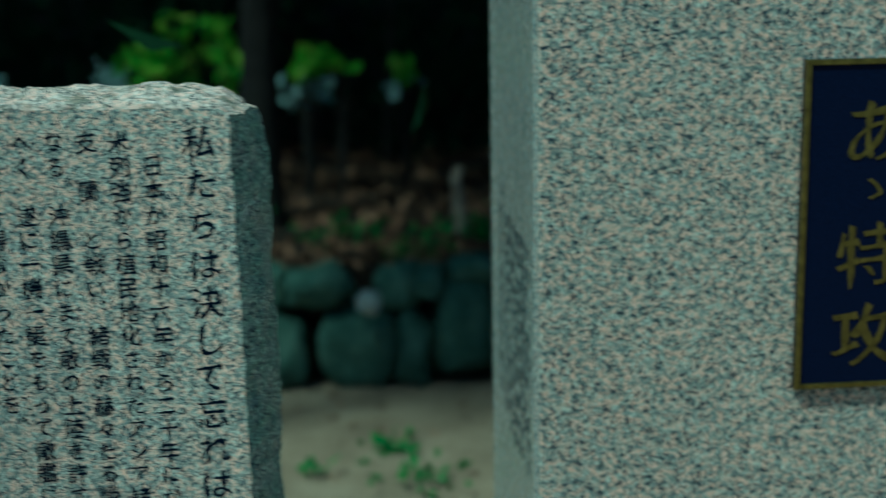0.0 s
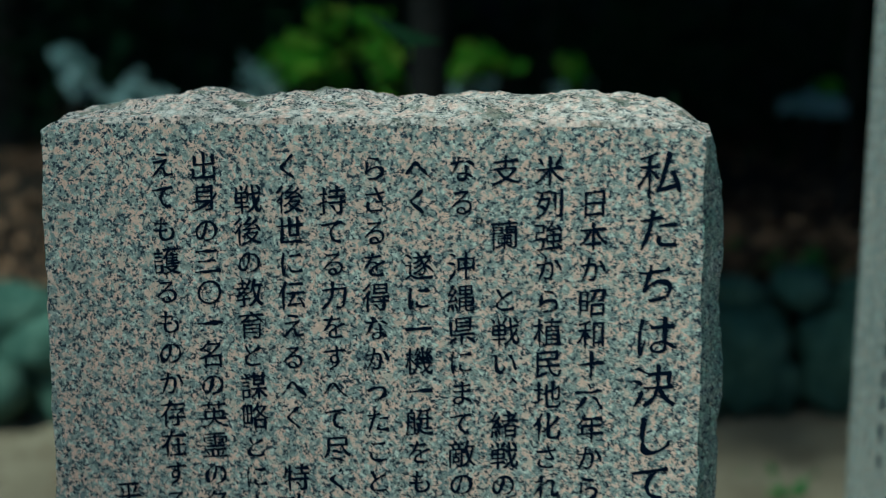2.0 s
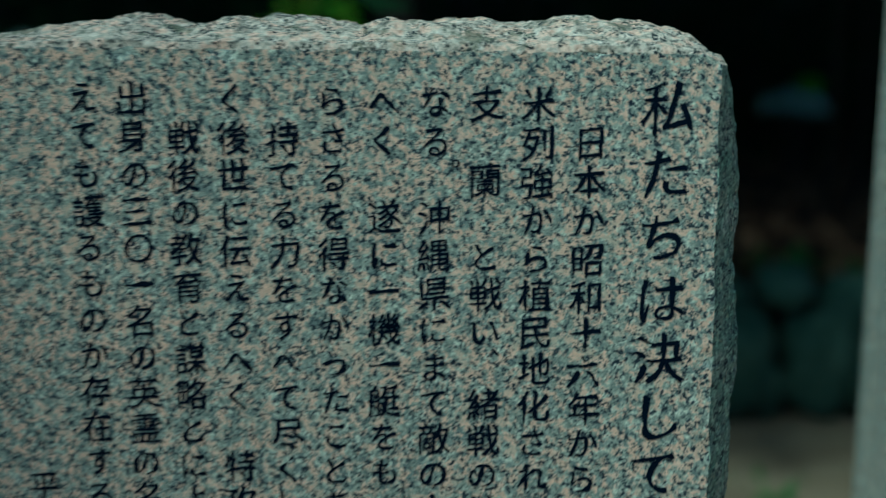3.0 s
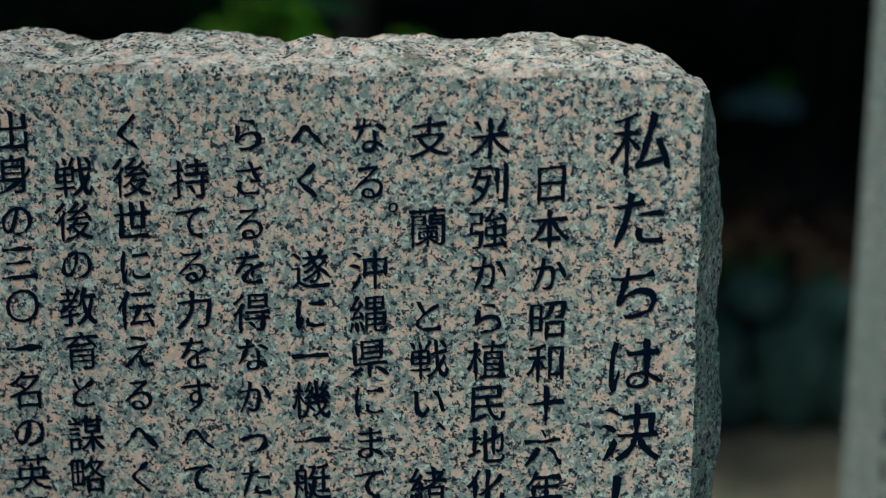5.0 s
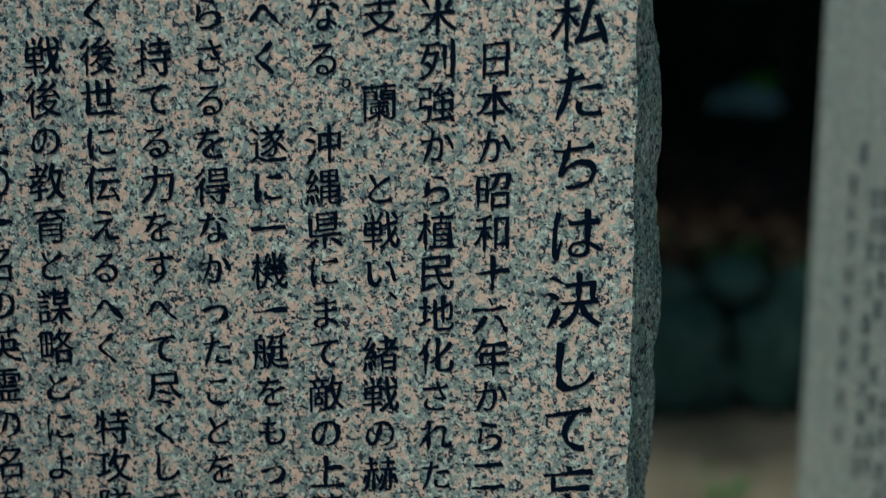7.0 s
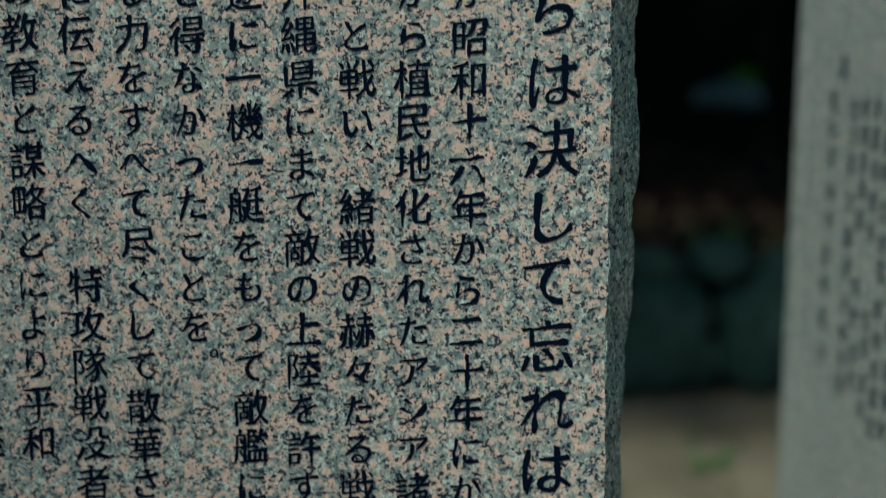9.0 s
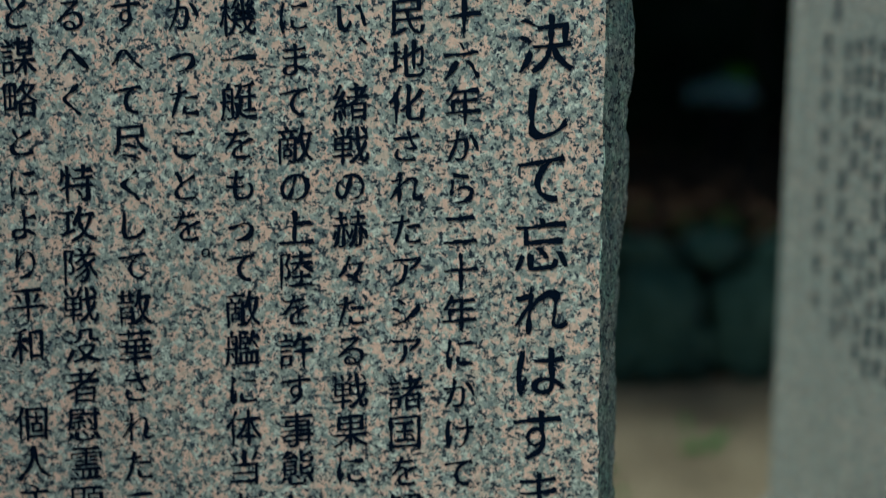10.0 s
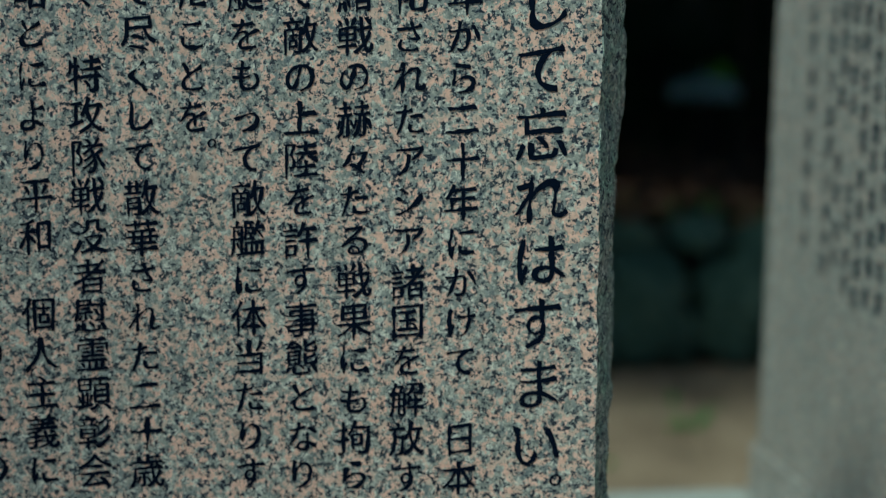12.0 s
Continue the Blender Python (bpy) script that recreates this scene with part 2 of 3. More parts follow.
# pale leaves stand in for bright distance glimpsed between the trees
M_GAPLEAF = leafy("bright_gap_leaf", [(0.1, (0.30, 0.40, 0.36)), (0.9, (0.60, 0.68, 0.62))], 0.35, 0.3)
# near-black leaf colour carries the deep shade of the wood
M_SHADELEAF = leafy("shade_dark_leaf", [(0.1, (0.006, 0.014, 0.006)), (0.9, (0.022, 0.042, 0.017))], 0.6, 0.08, 0.03)
M_DEADLEAF = leafy("dead_leaf", [(0.1, (0.05, 0.026, 0.014)), (0.5, (0.15, 0.075, 0.04)), (0.9, (0.36, 0.20, 0.11))], 0.8, 0.1)
M_WEED = leafy("weed_leaf", [(0.1, (0.03, 0.12, 0.02)), (0.9, (0.09, 0.26, 0.04))], 0.5, 0.3)


# ---- mesh helpers ----
def part(name, bm, material, parent=None, label=""):
    me = bpy.data.meshes.new(name)
    bm.to_mesh(me)
    bm.free()
    me.materials.append(material)
    ob = new(name, me)
    ob.parent = parent
    return tagged(ob, label)


def raw(name, verts, faces, material, parent=None, label="", smooth=False):
    me = bpy.data.meshes.new(name)
    me.from_pydata([tuple(v) for v in verts], [], [tuple(f) for f in faces])
    me.materials.append(material)
    if smooth:
        me.shade_smooth()
    me.update()
    ob = new(name, me)
    ob.parent = parent
    return tagged(ob, label)


def thing(name, m, label, category, group="", kind=""):
    ob = new(name)
    ob.empty_display_size = 0.1
    ob.matrix_world = m
    return tagged(ob, label, category, group, kind)


def fbm(x, y, z, octaves=4):
    return noise.fractal(Vector((x, y, z)), 1.0, 2.0, octaves, noise_basis="PERLIN_ORIGINAL")


def box(bm, x0, x1, y0, y1, z0, z1, bevel=0.0):
    r = bmesh.ops.create_cube(bm, size=1)
    for v in r["verts"]:
        v.co = Vector((x0 + (v.co.x + 0.5) * (x1 - x0), y0 + (v.co.y + 0.5) * (y1 - y0), z0 + (v.co.z + 0.5) * (z1 - z0)))
    if bevel:
        edges = {e for v in r["verts"] for e in v.link_edges}
        bmesh.ops.bevel(bm, geom=list(edges), offset=bevel, segments=2, affect="EDGES", profile=0.6)
    return bm


# ---- stele ----
STELE_W0, STELE_W1, STELE_TOP, STELE_D = -0.606, 0.062, 1.322, 0.115


def crest(x):
    """How far the split top rises over the front arris."""
    t = (x - STELE_W0) / (STELE_W1 - STELE_W0)
    hill = min(1, max(0, t / 0.19)) * min(1, max(0, (1.0 - t) / 0.085))
    return 0.0215 * hill ** 0.7 + 0.0022 * hill * (math.sin(t * 31 + 1) + 0.6 * math.sin(t * 57))


def edge_x(side, z):
    """The front arris, a little chipped; the block widens towards the ground."""
    base = (STELE_W0 - 0.022 * (STELE_TOP - z)) if side < 0 else (STELE_W1 + 0.011 * (STELE_TOP - z))
    return base + 0.0016 * fbm(side * 7.3, z * 22, 0.4) + 0.0011 * fbm(side * 3.1, z * 90, 2.4)


def stele_point(s, d, h):
    """s across 0..1, d depth 0..1, h height 0..1 to a place on or in the block."""
    z = h * STELE_TOP
    x0, x1 = edge_x(-1, z), edge_x(1, z)
    x = x0 + s * (x1 - x0)
    y = d * STELE_D
    back = min(1, d / 0.25)
    lift = h ** 60 if h < 1 else 1.0
    rise = crest(x) * (0.25 + 0.75 * math.sin(min(1.0, d * 1.5) * math.pi / 2)) * (1 if d > 0 else 0)
    rise += back * 0.0065 * fbm(x * 16, y * 16, 5.0, 5) + back * (0.0035 * fbm(x * 48, y * 48, 1.0, 4) + 0.0022 * abs(fbm(x * 110, y * 110, 3.0, 3)))
    z += lift * rise * (1 if d > 0 else 0) + (lift * 0.0022 * fbm(x * 45, 0, 8.0) if d == 0 else 0)
    corner = max(0.0, 1 - min(s, 1 - s) * 0.67 / 0.022)
    z -= lift * 0.009 * corner ** 2
    if s in (0, 1) and d > 0:
        swell = math.sin(min(1.0, d * 1.7) * math.pi * 0.55)
        full = 0.017 + 0.010 * min(1, max(0, (z - 0.7) / 0.35)) if s else 0.012
        push = swell * full * (1 + 0.35 * fbm(s * 9, y * 9, z * 6)) + back * (0.0032 * fbm(s * 4 + 2, y * 24, z * 24, 4) + 0.0013 * fbm(s * 7, y * 110, z * 110, 2))
        x += (1 if s else -1) * push * min(1, max(0, STELE_TOP - z + 0.001) / 0.1) ** 0.42
    if s == 1 and 0 < d < 0.32:      # an old drill groove
        x -= 0.013 * math.exp(-((d - 0.155) / 0.022) ** 2) * max(0, 1 - ((z - 0.939) / 0.024) ** 2)
    if d == 1:
        y += 0.015 * fbm(x * 7, 3.0, z * 7, 5)
    if d == 0:
        rim = min(s, 1 - s) * 0.67
        top = (1 - h) * STELE_TOP
        chip = max(0.0, fbm(x * 40, 1.3, z * 40, 3) - 0.1)
        y += 0.004 * chip * max(0, 1 - min(rim, top) / 0.012)
    return Vector((x, y, z))


def build_stele():
    root = thing("stone_stele", pose(0, 0, 0), "upright pink-grey granite stele with polished inscribed face and rough split edges", "stele")
    nx, ny, nz = 200, 60, 330
    verts, index, faces = [], {}, []

    def vid(i, j, k):
        if (i, j, k) not in index:
            index[i, j, k] = len(verts)
            verts.append(stele_point(i / nx, j / ny, k / nz))
        return index[i, j, k]

    split = []
    for i in range(nx):
        for k in range(nz):
            faces.append((vid(i, 0, k), vid(i + 1, 0, k), vid(i + 1, 0, k + 1), vid(i, 0, k + 1)))
            split.append(0)
    for j in range(ny):
        for k in range(nz):
            faces.append((vid(nx, j, k), vid(nx, j + 1, k), vid(nx, j + 1, k + 1), vid(nx, j, k + 1)))
            faces.append((vid(0, j + 1, k), vid(0, j, k), vid(0, j, k + 1), vid(0, j + 1, k + 1)))
            split += [2, 2]
    for i in range(nx):
        for j in range(ny):
            faces.append((vid(i, j, nz), vid(i + 1, j, nz), vid(i + 1, j + 1, nz), vid(i, j + 1, nz)))
            split.append(1)
    for i in range(nx):
        for k in range(nz):
            faces.append((vid(i + 1, ny, k), vid(i, ny, k), vid(i, ny, k + 1), vid(i + 1, ny, k + 1)))
            split.append(1)
    slab = raw("stone_slab", verts, faces, M_FACE, root)
    slab.data.materials.append(M_SPLIT)
    slab.data.materials.append(M_FLANK)
    slab.data.polygons.foreach_set("material_index", split)
    return root


stele = build_stele()

# ---- lettering ----
GLYPHS = {}


def outline(co, fs):
    """Outward directions along the rim of a flat mesh."""
    count = {}
    for f in fs:
        for a, b in zip(f, f[1:] + f[:1]):
            count[a, b] = 1
    out = np.zeros((len(co), 2))
    for a, b in count:
        if (b, a) not in count:
            d = co[b][:2] - co[a][:2]
            d = np.array((d[1], -d[0])) / (np.linalg.norm(d) + 1e-9)
            out[a] += d
            out[b] += d
    size = np.linalg.norm(out, axis=1, keepdims=True)
    return out / np.maximum(size, 1e-6) * (size > 1e-6)


def brush_ends(co, fs):
    """Square stroke ends become brushed ones: slanted starts, pressed right ends, tapered feet."""
    rim = {(a, b) for f in fs for a, b in zip(f, f[1:] + f[:1])}
    after = {a: b for a, b in rim if (b, a) not in rim}
    before = {b: a for a, b in after.items()}
    moved = {}
    for a, b in after.items():
        if a not in before or b not in after:
            continue
        p, q = co[before[a]][:2], co[after[b]][:2]
        va, vb = co[a][:2], co[b][:2]
        length = np.linalg.norm(vb - va)
        if not 0.03 < length < 0.13:
            continue
        t = (vb - va) / length
        d0, d1 = (va - p) / (np.linalg.norm(va - p) + 1e-9), (q - vb) / (np.linalg.norm(q - vb) + 1e-9)
        if d0[0] * t[1] - d0[1] * t[0] < 0.75 or t[0] * d1[1] - t[1] * d1[0] < 0.75:
            continue
        n, mid = np.array((t[1], -t[0])), (va + vb) / 2
        if n[1] < -0.5:                         # foot: tapers to a blunt point
            na, nb = mid + (va - mid) * 0.45 + n * 0.018, mid + (vb - mid) * 0.45 + n * 0.018
        elif n[1] > 0.5:                        # head: slants down to the right
            na, nb = mid + (va - mid) * 1.2 - n * 0.028, mid + (vb - mid) * 1.2 + n * 0.016
        elif n[0] > 0:                          # right end: pressed, its top drawn back
            na, nb = mid + (va - mid) * 1.25 + n * 0.004, mid + (vb - mid) * 1.45 - n * 0.04
        else:                                   # left start: fine, its foot drawn back
            na, nb = mid + (va - mid) * 0.85 + n * 0.018, mid + (vb - mid) * 0.85 - n * 0.012
        moved[a], moved[b] = na, nb
    for k, v in moved.items():
        co[k][:2] = v


def glyph(ch):
    """Verts and faces of one built-in glyph of size 1, centred on its em square."""
    if ch not in GLYPHS:
        cu = bpy.data.curves.new("lettering", "FONT")
        cu.body, cu.size, cu.resolution_u, cu.fill_mode = ch, 1.0, 3, "FRONT"
        ob = bpy.data.objects.new("lettering", cu)
        scene.collection.objects.link(ob)
        bpy.context.view_layer.update()
        me = bpy.data.meshes.new_from_object(ob.evaluated_get(bpy.context.evaluated_depsgraph_get()))
        co = np.array([v.co[:] for v in me.vertices])
        fs = [tuple(p.vertices) for p in me.polygons]
        bpy.data.objects.remove(ob)
        bpy.data.curves.remove(cu)
        bpy.data.meshes.remove(me)
        brush_ends(co, fs)
        bm = bmesh.new()
        vs = [bm.verts.new(c) for c in co]
        for f in fs:
            bm.faces.new([vs[i] for i in f])
        for _ in range(3):      # long strokes need points along them to swell and thin
            bmesh.ops.subdivide_edges(bm, edges=[e for e in bm.edges if e.calc_length() > 0.11], cuts=1)
            bmesh.ops.triangulate(bm, faces=[f for f in bm.faces if len(f.verts) > 3])
        bm.verts.index_update()
        co = np.array([v.co[:] for v in bm.verts])
        fs = [tuple(v.index for v in f.verts) for f in bm.faces]
        bm.free()
        GLYPHS[ch] = (co - np.array((0.5, 0.38, 0)), fs, outline(co, fs))
    return GLYPHS[ch]


def writing(name, marks, material, parent, label="", at_y=0.0, proud=0.0006, slope=0.10, wobble=0.014, bold=0.010):
    """Each character is a thin fillet of paint of its own; marks: (character, x, z, size)."""
    for ch, x, z, size in marks:
        co, fs, out = glyph(ch)
        jx, jz = random.uniform(-0.02, 0.02), random.uniform(-0.02, 0.02)
        light = 0.0 if ch in "、。〇" else 0.03 if len(co) < 40 else 0.055 if len(co) < 160 else 0.028      # dense characters have less room for swelling strokes
        verts = []
        for (vx, vy, _), (nx, ny) in zip(co, out):
            wx = wobble * fbm(vx * 3 + x * 50, vy * 3 + z * 50, 0.3, 2)
            wy = wobble * fbm(vx * 3 + x * 50, vy * 3 + z * 50, 7.3, 2)
            # brush pressure: upright strokes swell, level strokes thin towards their start
            press = bold + light * fbm(vx * 3.5 + x * 90, vy * 3.5 + z * 90, 3.1, 2) + 0.006 * abs(nx) + abs(ny) * (0.016 * vx - 0.007)
            wx, wy = wx + nx * press, wy + ny * press
            verts.append(((vx * 0.96 + wx + jx) * size, 0, (vy + slope * vx + wy + jz) * size))
        ob = raw(name, verts, fs, material, parent, label)
        ob.location = (x, at_y - proud, z)


ROW0, ROW, COLUMN = 1.28, 0.033, 0.0436
TITLE_Z = [1.278, 1.2235, 1.1695, 1.1155, 1.062, 1.010, 0.958, 0.907, 0.855, 0.804, 0.752, 0.701, 0.650]
writing("title_character", [(c, 0.0195, z, 0.0475) for c, z in zip("私たちは決して忘れはすまい", TITLE_Z)] + [("。", 0.047, 0.630, 0.034)],
        M_INK, stele, "large black engraved character", bold=0.006)
# columns from the title leftwards: first row, then the characters; a blank is an empty place
TEXT = [(1, "日本か昭和十六年から二十年にかけて 日本"), (0, "米列強から植民地化されたアシア諸国を解放す"), (0, "支 蘭 と戦い 緒戦の赫々たる戦果にも拘ら"),
        (0, "なる 沖縄県にまて敵の上陸を許す事態となり"), (0, "へく 遂に一機一艇をもって敵艦に体当たりす"), (0, "らさるを得なかったことを"),
        (1, "持てる力をすへて尽くして散華された二十歳"), (0, "く後世に伝えるへく 特攻隊戦没者慰霊顕彰会"), (1, "戦後の教育と謀略とにより平和 個人主義に"),
        (0, "出身の三〇一名の英霊の名を台座に の 二の"), (0, "えても護るものか存在するという")]
for c, (first, words) in enumerate(TEXT, 1):
    marks = [(ch, -c * COLUMN, ROW0 - (first + r) * ROW, 0.0315 if ord(ch) > 0x3100 else 0.029) for r, ch in enumerate(words) if ch != " "]
    marks += {3: [("、", -0.113, 1.072, 0.026)], 4: [("。", -0.149, 1.236, 0.024)], 6: [("。", -0.240, 0.903, 0.024)]}.get(c, [])
    writing("character", marks, M_INK, stele, "small black engraved character")
writing("character", [(ch, -0.533, 0.923 - 0.0325 * r, 0.031) for r, ch in enumerate("平成二十四年")], M_INK, stele, "small black engraved character")

# ---- monument ----
MON = pose(0.460, 0.302, 0, 0, 0, 8.9)      # x along its front, y into its depth
MON_W, MON_D, MON_H = 1.04, 0.53, 2.6
monument = thing("granite_monument", MON, "tall polished granite monument pillar with navy plaque and inscribed grey side", "monument")
bm = bmesh.new()
box(bm, 0.006, MON_W, 0, MON_D, 0.41, MON_H, 0.004)
part("pillar", bm, M_PILLAR, monument, "speckled pink-grey granite pillar")
bm = bmesh.new()
box(bm, -0.001, 0.012, 0.052, MON_D - 0.045, 0.412, MON_H - 0.06, 0.002)
part("side_panel", bm, M_PANEL, monument, "finely polished grey inscribed side panel")
for y0, y1 in ((0.004, 0.046), (MON_D - 0.040, MON_D - 0.002)):
    bm = bmesh.new()
    box(bm, -0.002, 0.012, y0, y1, 0.412, MON_H - 0.01, 0.0025)
    part("edge_strip", bm, M_PANEL, monument, "pale polished granite edge strip")
bm = bmesh.new()
box(bm, -0.004, MON_W + 0.004, -0.004, MON_D + 0.025, 0.281, 0.41, 0.004)
part("plinth", bm, M_PANEL, monument, "granite plinth block")
bm = bmesh.new()
box(bm, -0.20, MON_W + 0.2, -0.10, MON_D + 0.20, 0.0, 0.28, 0.01)
part("base_slab", bm, M_PALE, monument, "pale stone base slab")
bm = bmesh.new()
box(bm, 0.413, 0.633, -0.012, 0.004, 0.83, 1.351, 0.0015)
plaque = part("plaque", bm, M_PLAQUE, monument, "navy enamel plaque with gilt characters")
bm = bmesh.new()
for x0, x1, z0, z1 in ((0.413, 0.4215, 0.83, 1.351), (0.6245, 0.633, 0.83, 1.351), (0.4215, 0.6245, 0.83, 0.8385), (0.4215, 0.6245, 1.3425, 1.351)):
    box(bm, x0, x1, -0.016, -0.006, z0, z1, 0.001)
part("plaque_frame", bm, M_GILT, plaque, "aged brass frame")
writing("gilt_character", [("あ", 0.525, 1.239, 0.108), ("ゝ", 0.528, 1.152, 0.060), ("特", 0.522, 1.045, 0.108), ("攻", 0.520, 0.918, 0.108)], M_GILT, plaque, "raised gilt character", -0.0125, 0.001)

# rows of worn small writing on the side panel, too small to read
random.seed(5)
verts, faces = [], []


def bar(y, z, w, h):
    k = len(verts)
    for dy, dz in ((-w, -h), (w, -h), (w, h), (-w, h)):
        verts.append((-0.0018, y + dy + random.uniform(-0.0006, 0.0006), z + dz + random.uniform(-0.001, 0.001)))
    faces.append((k, k + 3, k + 2, k + 1))


for c in range(10):         # the first column stands apart; the top and bottom rows are full
    y = 0.394 if c == 0 else 0.361 - 0.0327 * c
    z = 1.062 - 0.0012 * c + random.uniform(-0.006, 0.004)
    row = 0
    while z > 0.68:
        if row == 0 or (c and z < 0.715) or random.random() < (0.75 if c == 0 else 0.88):
            wide, tall = random.uniform(0.0066, 0.0088), random.uniform(0.0105, 0.0135)
            lean = random.uniform(-0.002, 0.002)
            bar(y + lean, z + tall * random.uniform(0.5, 0.7), wide, tall * 0.28)
            bar(y + lean + random.uniform(-0.003, 0.003), z, wide * random.uniform(0.45, 0.8), tall)
            bar(y + lean, z - tall * random.uniform(0.4, 0.7), wide * random.uniform(0.7, 1.0), tall * 0.25)
        z -= random.choice((0.033, 0.037, 0.037, 0.046))
        row += 1
bar(0.368, 1.106, 0.008, 0.013)
tagged(raw("worn_writing", verts, faces, M_BAR, monument, "rows of small worn dark characters"), kind="stuff")


# ---- ground, bank ----
def wall_y(x):
    return 2.93 + 0.14 * x


def ground_z(x, y):
    z = 0.012 * fbm(x * 1.3, y * 1.3, 0.5) + 0.006 * fbm(x * 7, y * 7, 2.0, 3)
    back = y - wall_y(x) - 0.16
    if back > 0:
        z += 0.40 * min(1, back / 0.08) + 0.035 * back + 0.05 * min(1, back) * fbm(x * 0.9, y * 0.9, 4.0)
        if back > 7:
            z += 0.30 * (back - 7)
    return z


xs = np.concatenate([np.linspace(-60, -9, 18), np.linspace(-8, 8, 150), np.linspace(9, 60, 18)])
ys = np.concatenate([np.linspace(-60, -4, 16), np.linspace(-3, 1.5, 24), np.linspace(1.6, 4.4, 90), np.linspace(4.5, 12, 70), np.linspace(13, 60, 16)])
gv = [(x, y, ground_z(x, y) if abs(x) < 20 else 0.3 * ground_z(x, y)) for y in ys for x in xs]
W = len(xs)
gf = [(j * W + i, j * W + i + 1, (j + 1) * W + i + 1, (j + 1) * W + i) for j in range(len(ys) - 1) for i in range(W - 1)]
ground = raw("ground", gv, gf, M_EARTH, None, "bare brown earth with a leaf-strewn terrace behind", True)
tagged(ground, kind="structure", category="ground")
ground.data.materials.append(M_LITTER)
# behind the wall the ground takes the shade-darkened litter
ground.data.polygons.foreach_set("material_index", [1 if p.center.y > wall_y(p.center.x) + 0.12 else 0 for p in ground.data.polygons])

bank = thing("retaining_wall", pose(0, 0, 0), "low dry-stone retaining wall of mossy grey boulders", "wall", kind="structure")


def boulder(seed, w, d, h):
    """A lumpy, flattened stone with worn corners."""
    bm = bmesh.new()
    bmesh.ops.create_icosphere(bm, subdivisions=3, radius=1)
    for v in bm.verts:
        c = v.co.normalized()
        q = Vector([math.copysign(abs(a) ** 0.72, a) for a in c])
        q *= 1 + 0.30 * fbm(c.x * 1.6 + seed, c.y * 1.6, c.z * 1.6) + 0.05 * fbm(c.x * 6 + seed, c.y * 6, c.z * 6)
        v.co = Vector((q.x * w, q.y * d, q.z * h)) * 0.56
    for f in bm.faces:
        f.smooth = True
    return bm


random.seed(11)
for z0, z1, wide, lean in ((0.0, 0.24, 0.34, 0.0), (0.20, 0.34, 0.24, 0.05), (0.30, 0.42, 0.2, 0.09)):
    x = -4.6 + wide * random.random()
    while x < 5.0:
        w = wide * random.choice((0.45, 0.6, 0.9, 1.1, 1.5))
        if -0.8 < x + w and x < 1.0:     # this stretch is laid stone by stone below
            x += w * 0.98
            continue
        h = (z1 - z0) * random.uniform(0.75, 1.3)
        stone = part("stone", boulder(random.random() * 90, w * 1.0, random.uniform(0.18, 0.28), h * 1.05), M_BANKSTONE, bank)
        stone.location = (x + w / 2, wall_y(x + w / 2) + 0.11 + lean + random.uniform(-0.03, 0.03), z0 + h / 2 - 0.01)
        stone.rotation_euler = (random.uniform(-0.2, 0.2), random.uniform(-0.5, 0.5), random.uniform(-0.3, 0.3))
        x += w * 0.98
for x, z, w, h in ((-0.71, 0.15, 0.26, 0.30), (-0.70, 0.36, 0.30, 0.14), (-0.49, 0.12, 0.22, 0.26), (-0.52, 0.36, 0.16, 0.16), (-0.33, 0.365, 0.22, 0.13), (-0.195, 0.14, 0.25, 0.31),
                   (-0.04, 0.345, 0.17, 0.16), (0.01, 0.12, 0.13, 0.26), (0.085, 0.37, 0.10, 0.10), (0.19, 0.19, 0.22, 0.32), (0.24, 0.40, 0.18, 0.09), (0.335, 0.11, 0.09, 0.22),
                   (0.47, 0.18, 0.26, 0.36), (0.42, 0.40, 0.18, 0.10), (0.60, 0.09, 0.09, 0.16), (0.78, 0.19, 0.22, 0.34), (0.66, 0.415, 0.16, 0.07), (0.95, 0.14, 0.16, 0.28), (0.90, 0.38, 0.22, 0.12)):
    stone = part("stone", boulder(random.random() * 90, w, random.uniform(0.2, 0.26), h), M_BANKSTONE, bank)
    stone.location = (x, wall_y(x) + 0.10 + 0.18 * z + random.uniform(-0.02, 0.02), z)
    stone.rotation_euler = (random.uniform(-0.15, 0.15), random.uniform(-0.15, 0.15), random.uniform(-0.2, 0.2))
stone = part("stone", boulder(7.7, 0.075, 0.07, 0.07), M_PALE, bank, "small pale round stone")
stone.location = (-0.125, 2.83, 0.350)


# ---- leaves and plants ----
def leaf_cloud(name, places, sizes, material, parent=None, label="", flat=0.0, seed=3, slim=0.45):
    """Many folded leaf blades of four corners each."""
    rng = np.random.default_rng(seed)
    n = len(places)
    p, s = np.asarray(places), np.asarray(sizes)[:, None]
    a = rng.normal(size=(n, 3))
    a[:, 2] *= 1 - flat
    a /= np.linalg.norm(a, axis=1, keepdims=True)
    b = np.cross(a, rng.normal(size=(n, 3)) * (1 - flat) + np.array((0, 0, 1)) * flat * 3)
    b /= np.linalg.norm(b, axis=1, keepdims=True) + 1e-9
    c = np.cross(a, b)
    v = np.stack([p - a * s * 0.5, p + b * s * slim * 0.5 + c * s * 0.08, p + a * s * 0.5 - c * s * 0.12, p - b * s * slim * 0.5 + c * s * 0.08], 1).reshape(-1, 3)
    k = np.arange(n)[:, None] * 4
    f = np.concatenate([k + [[0, 1, 2]], k + [[0, 2, 3]]])
    return raw(name, v.tolist(), f.tolist(), material, parent, label)


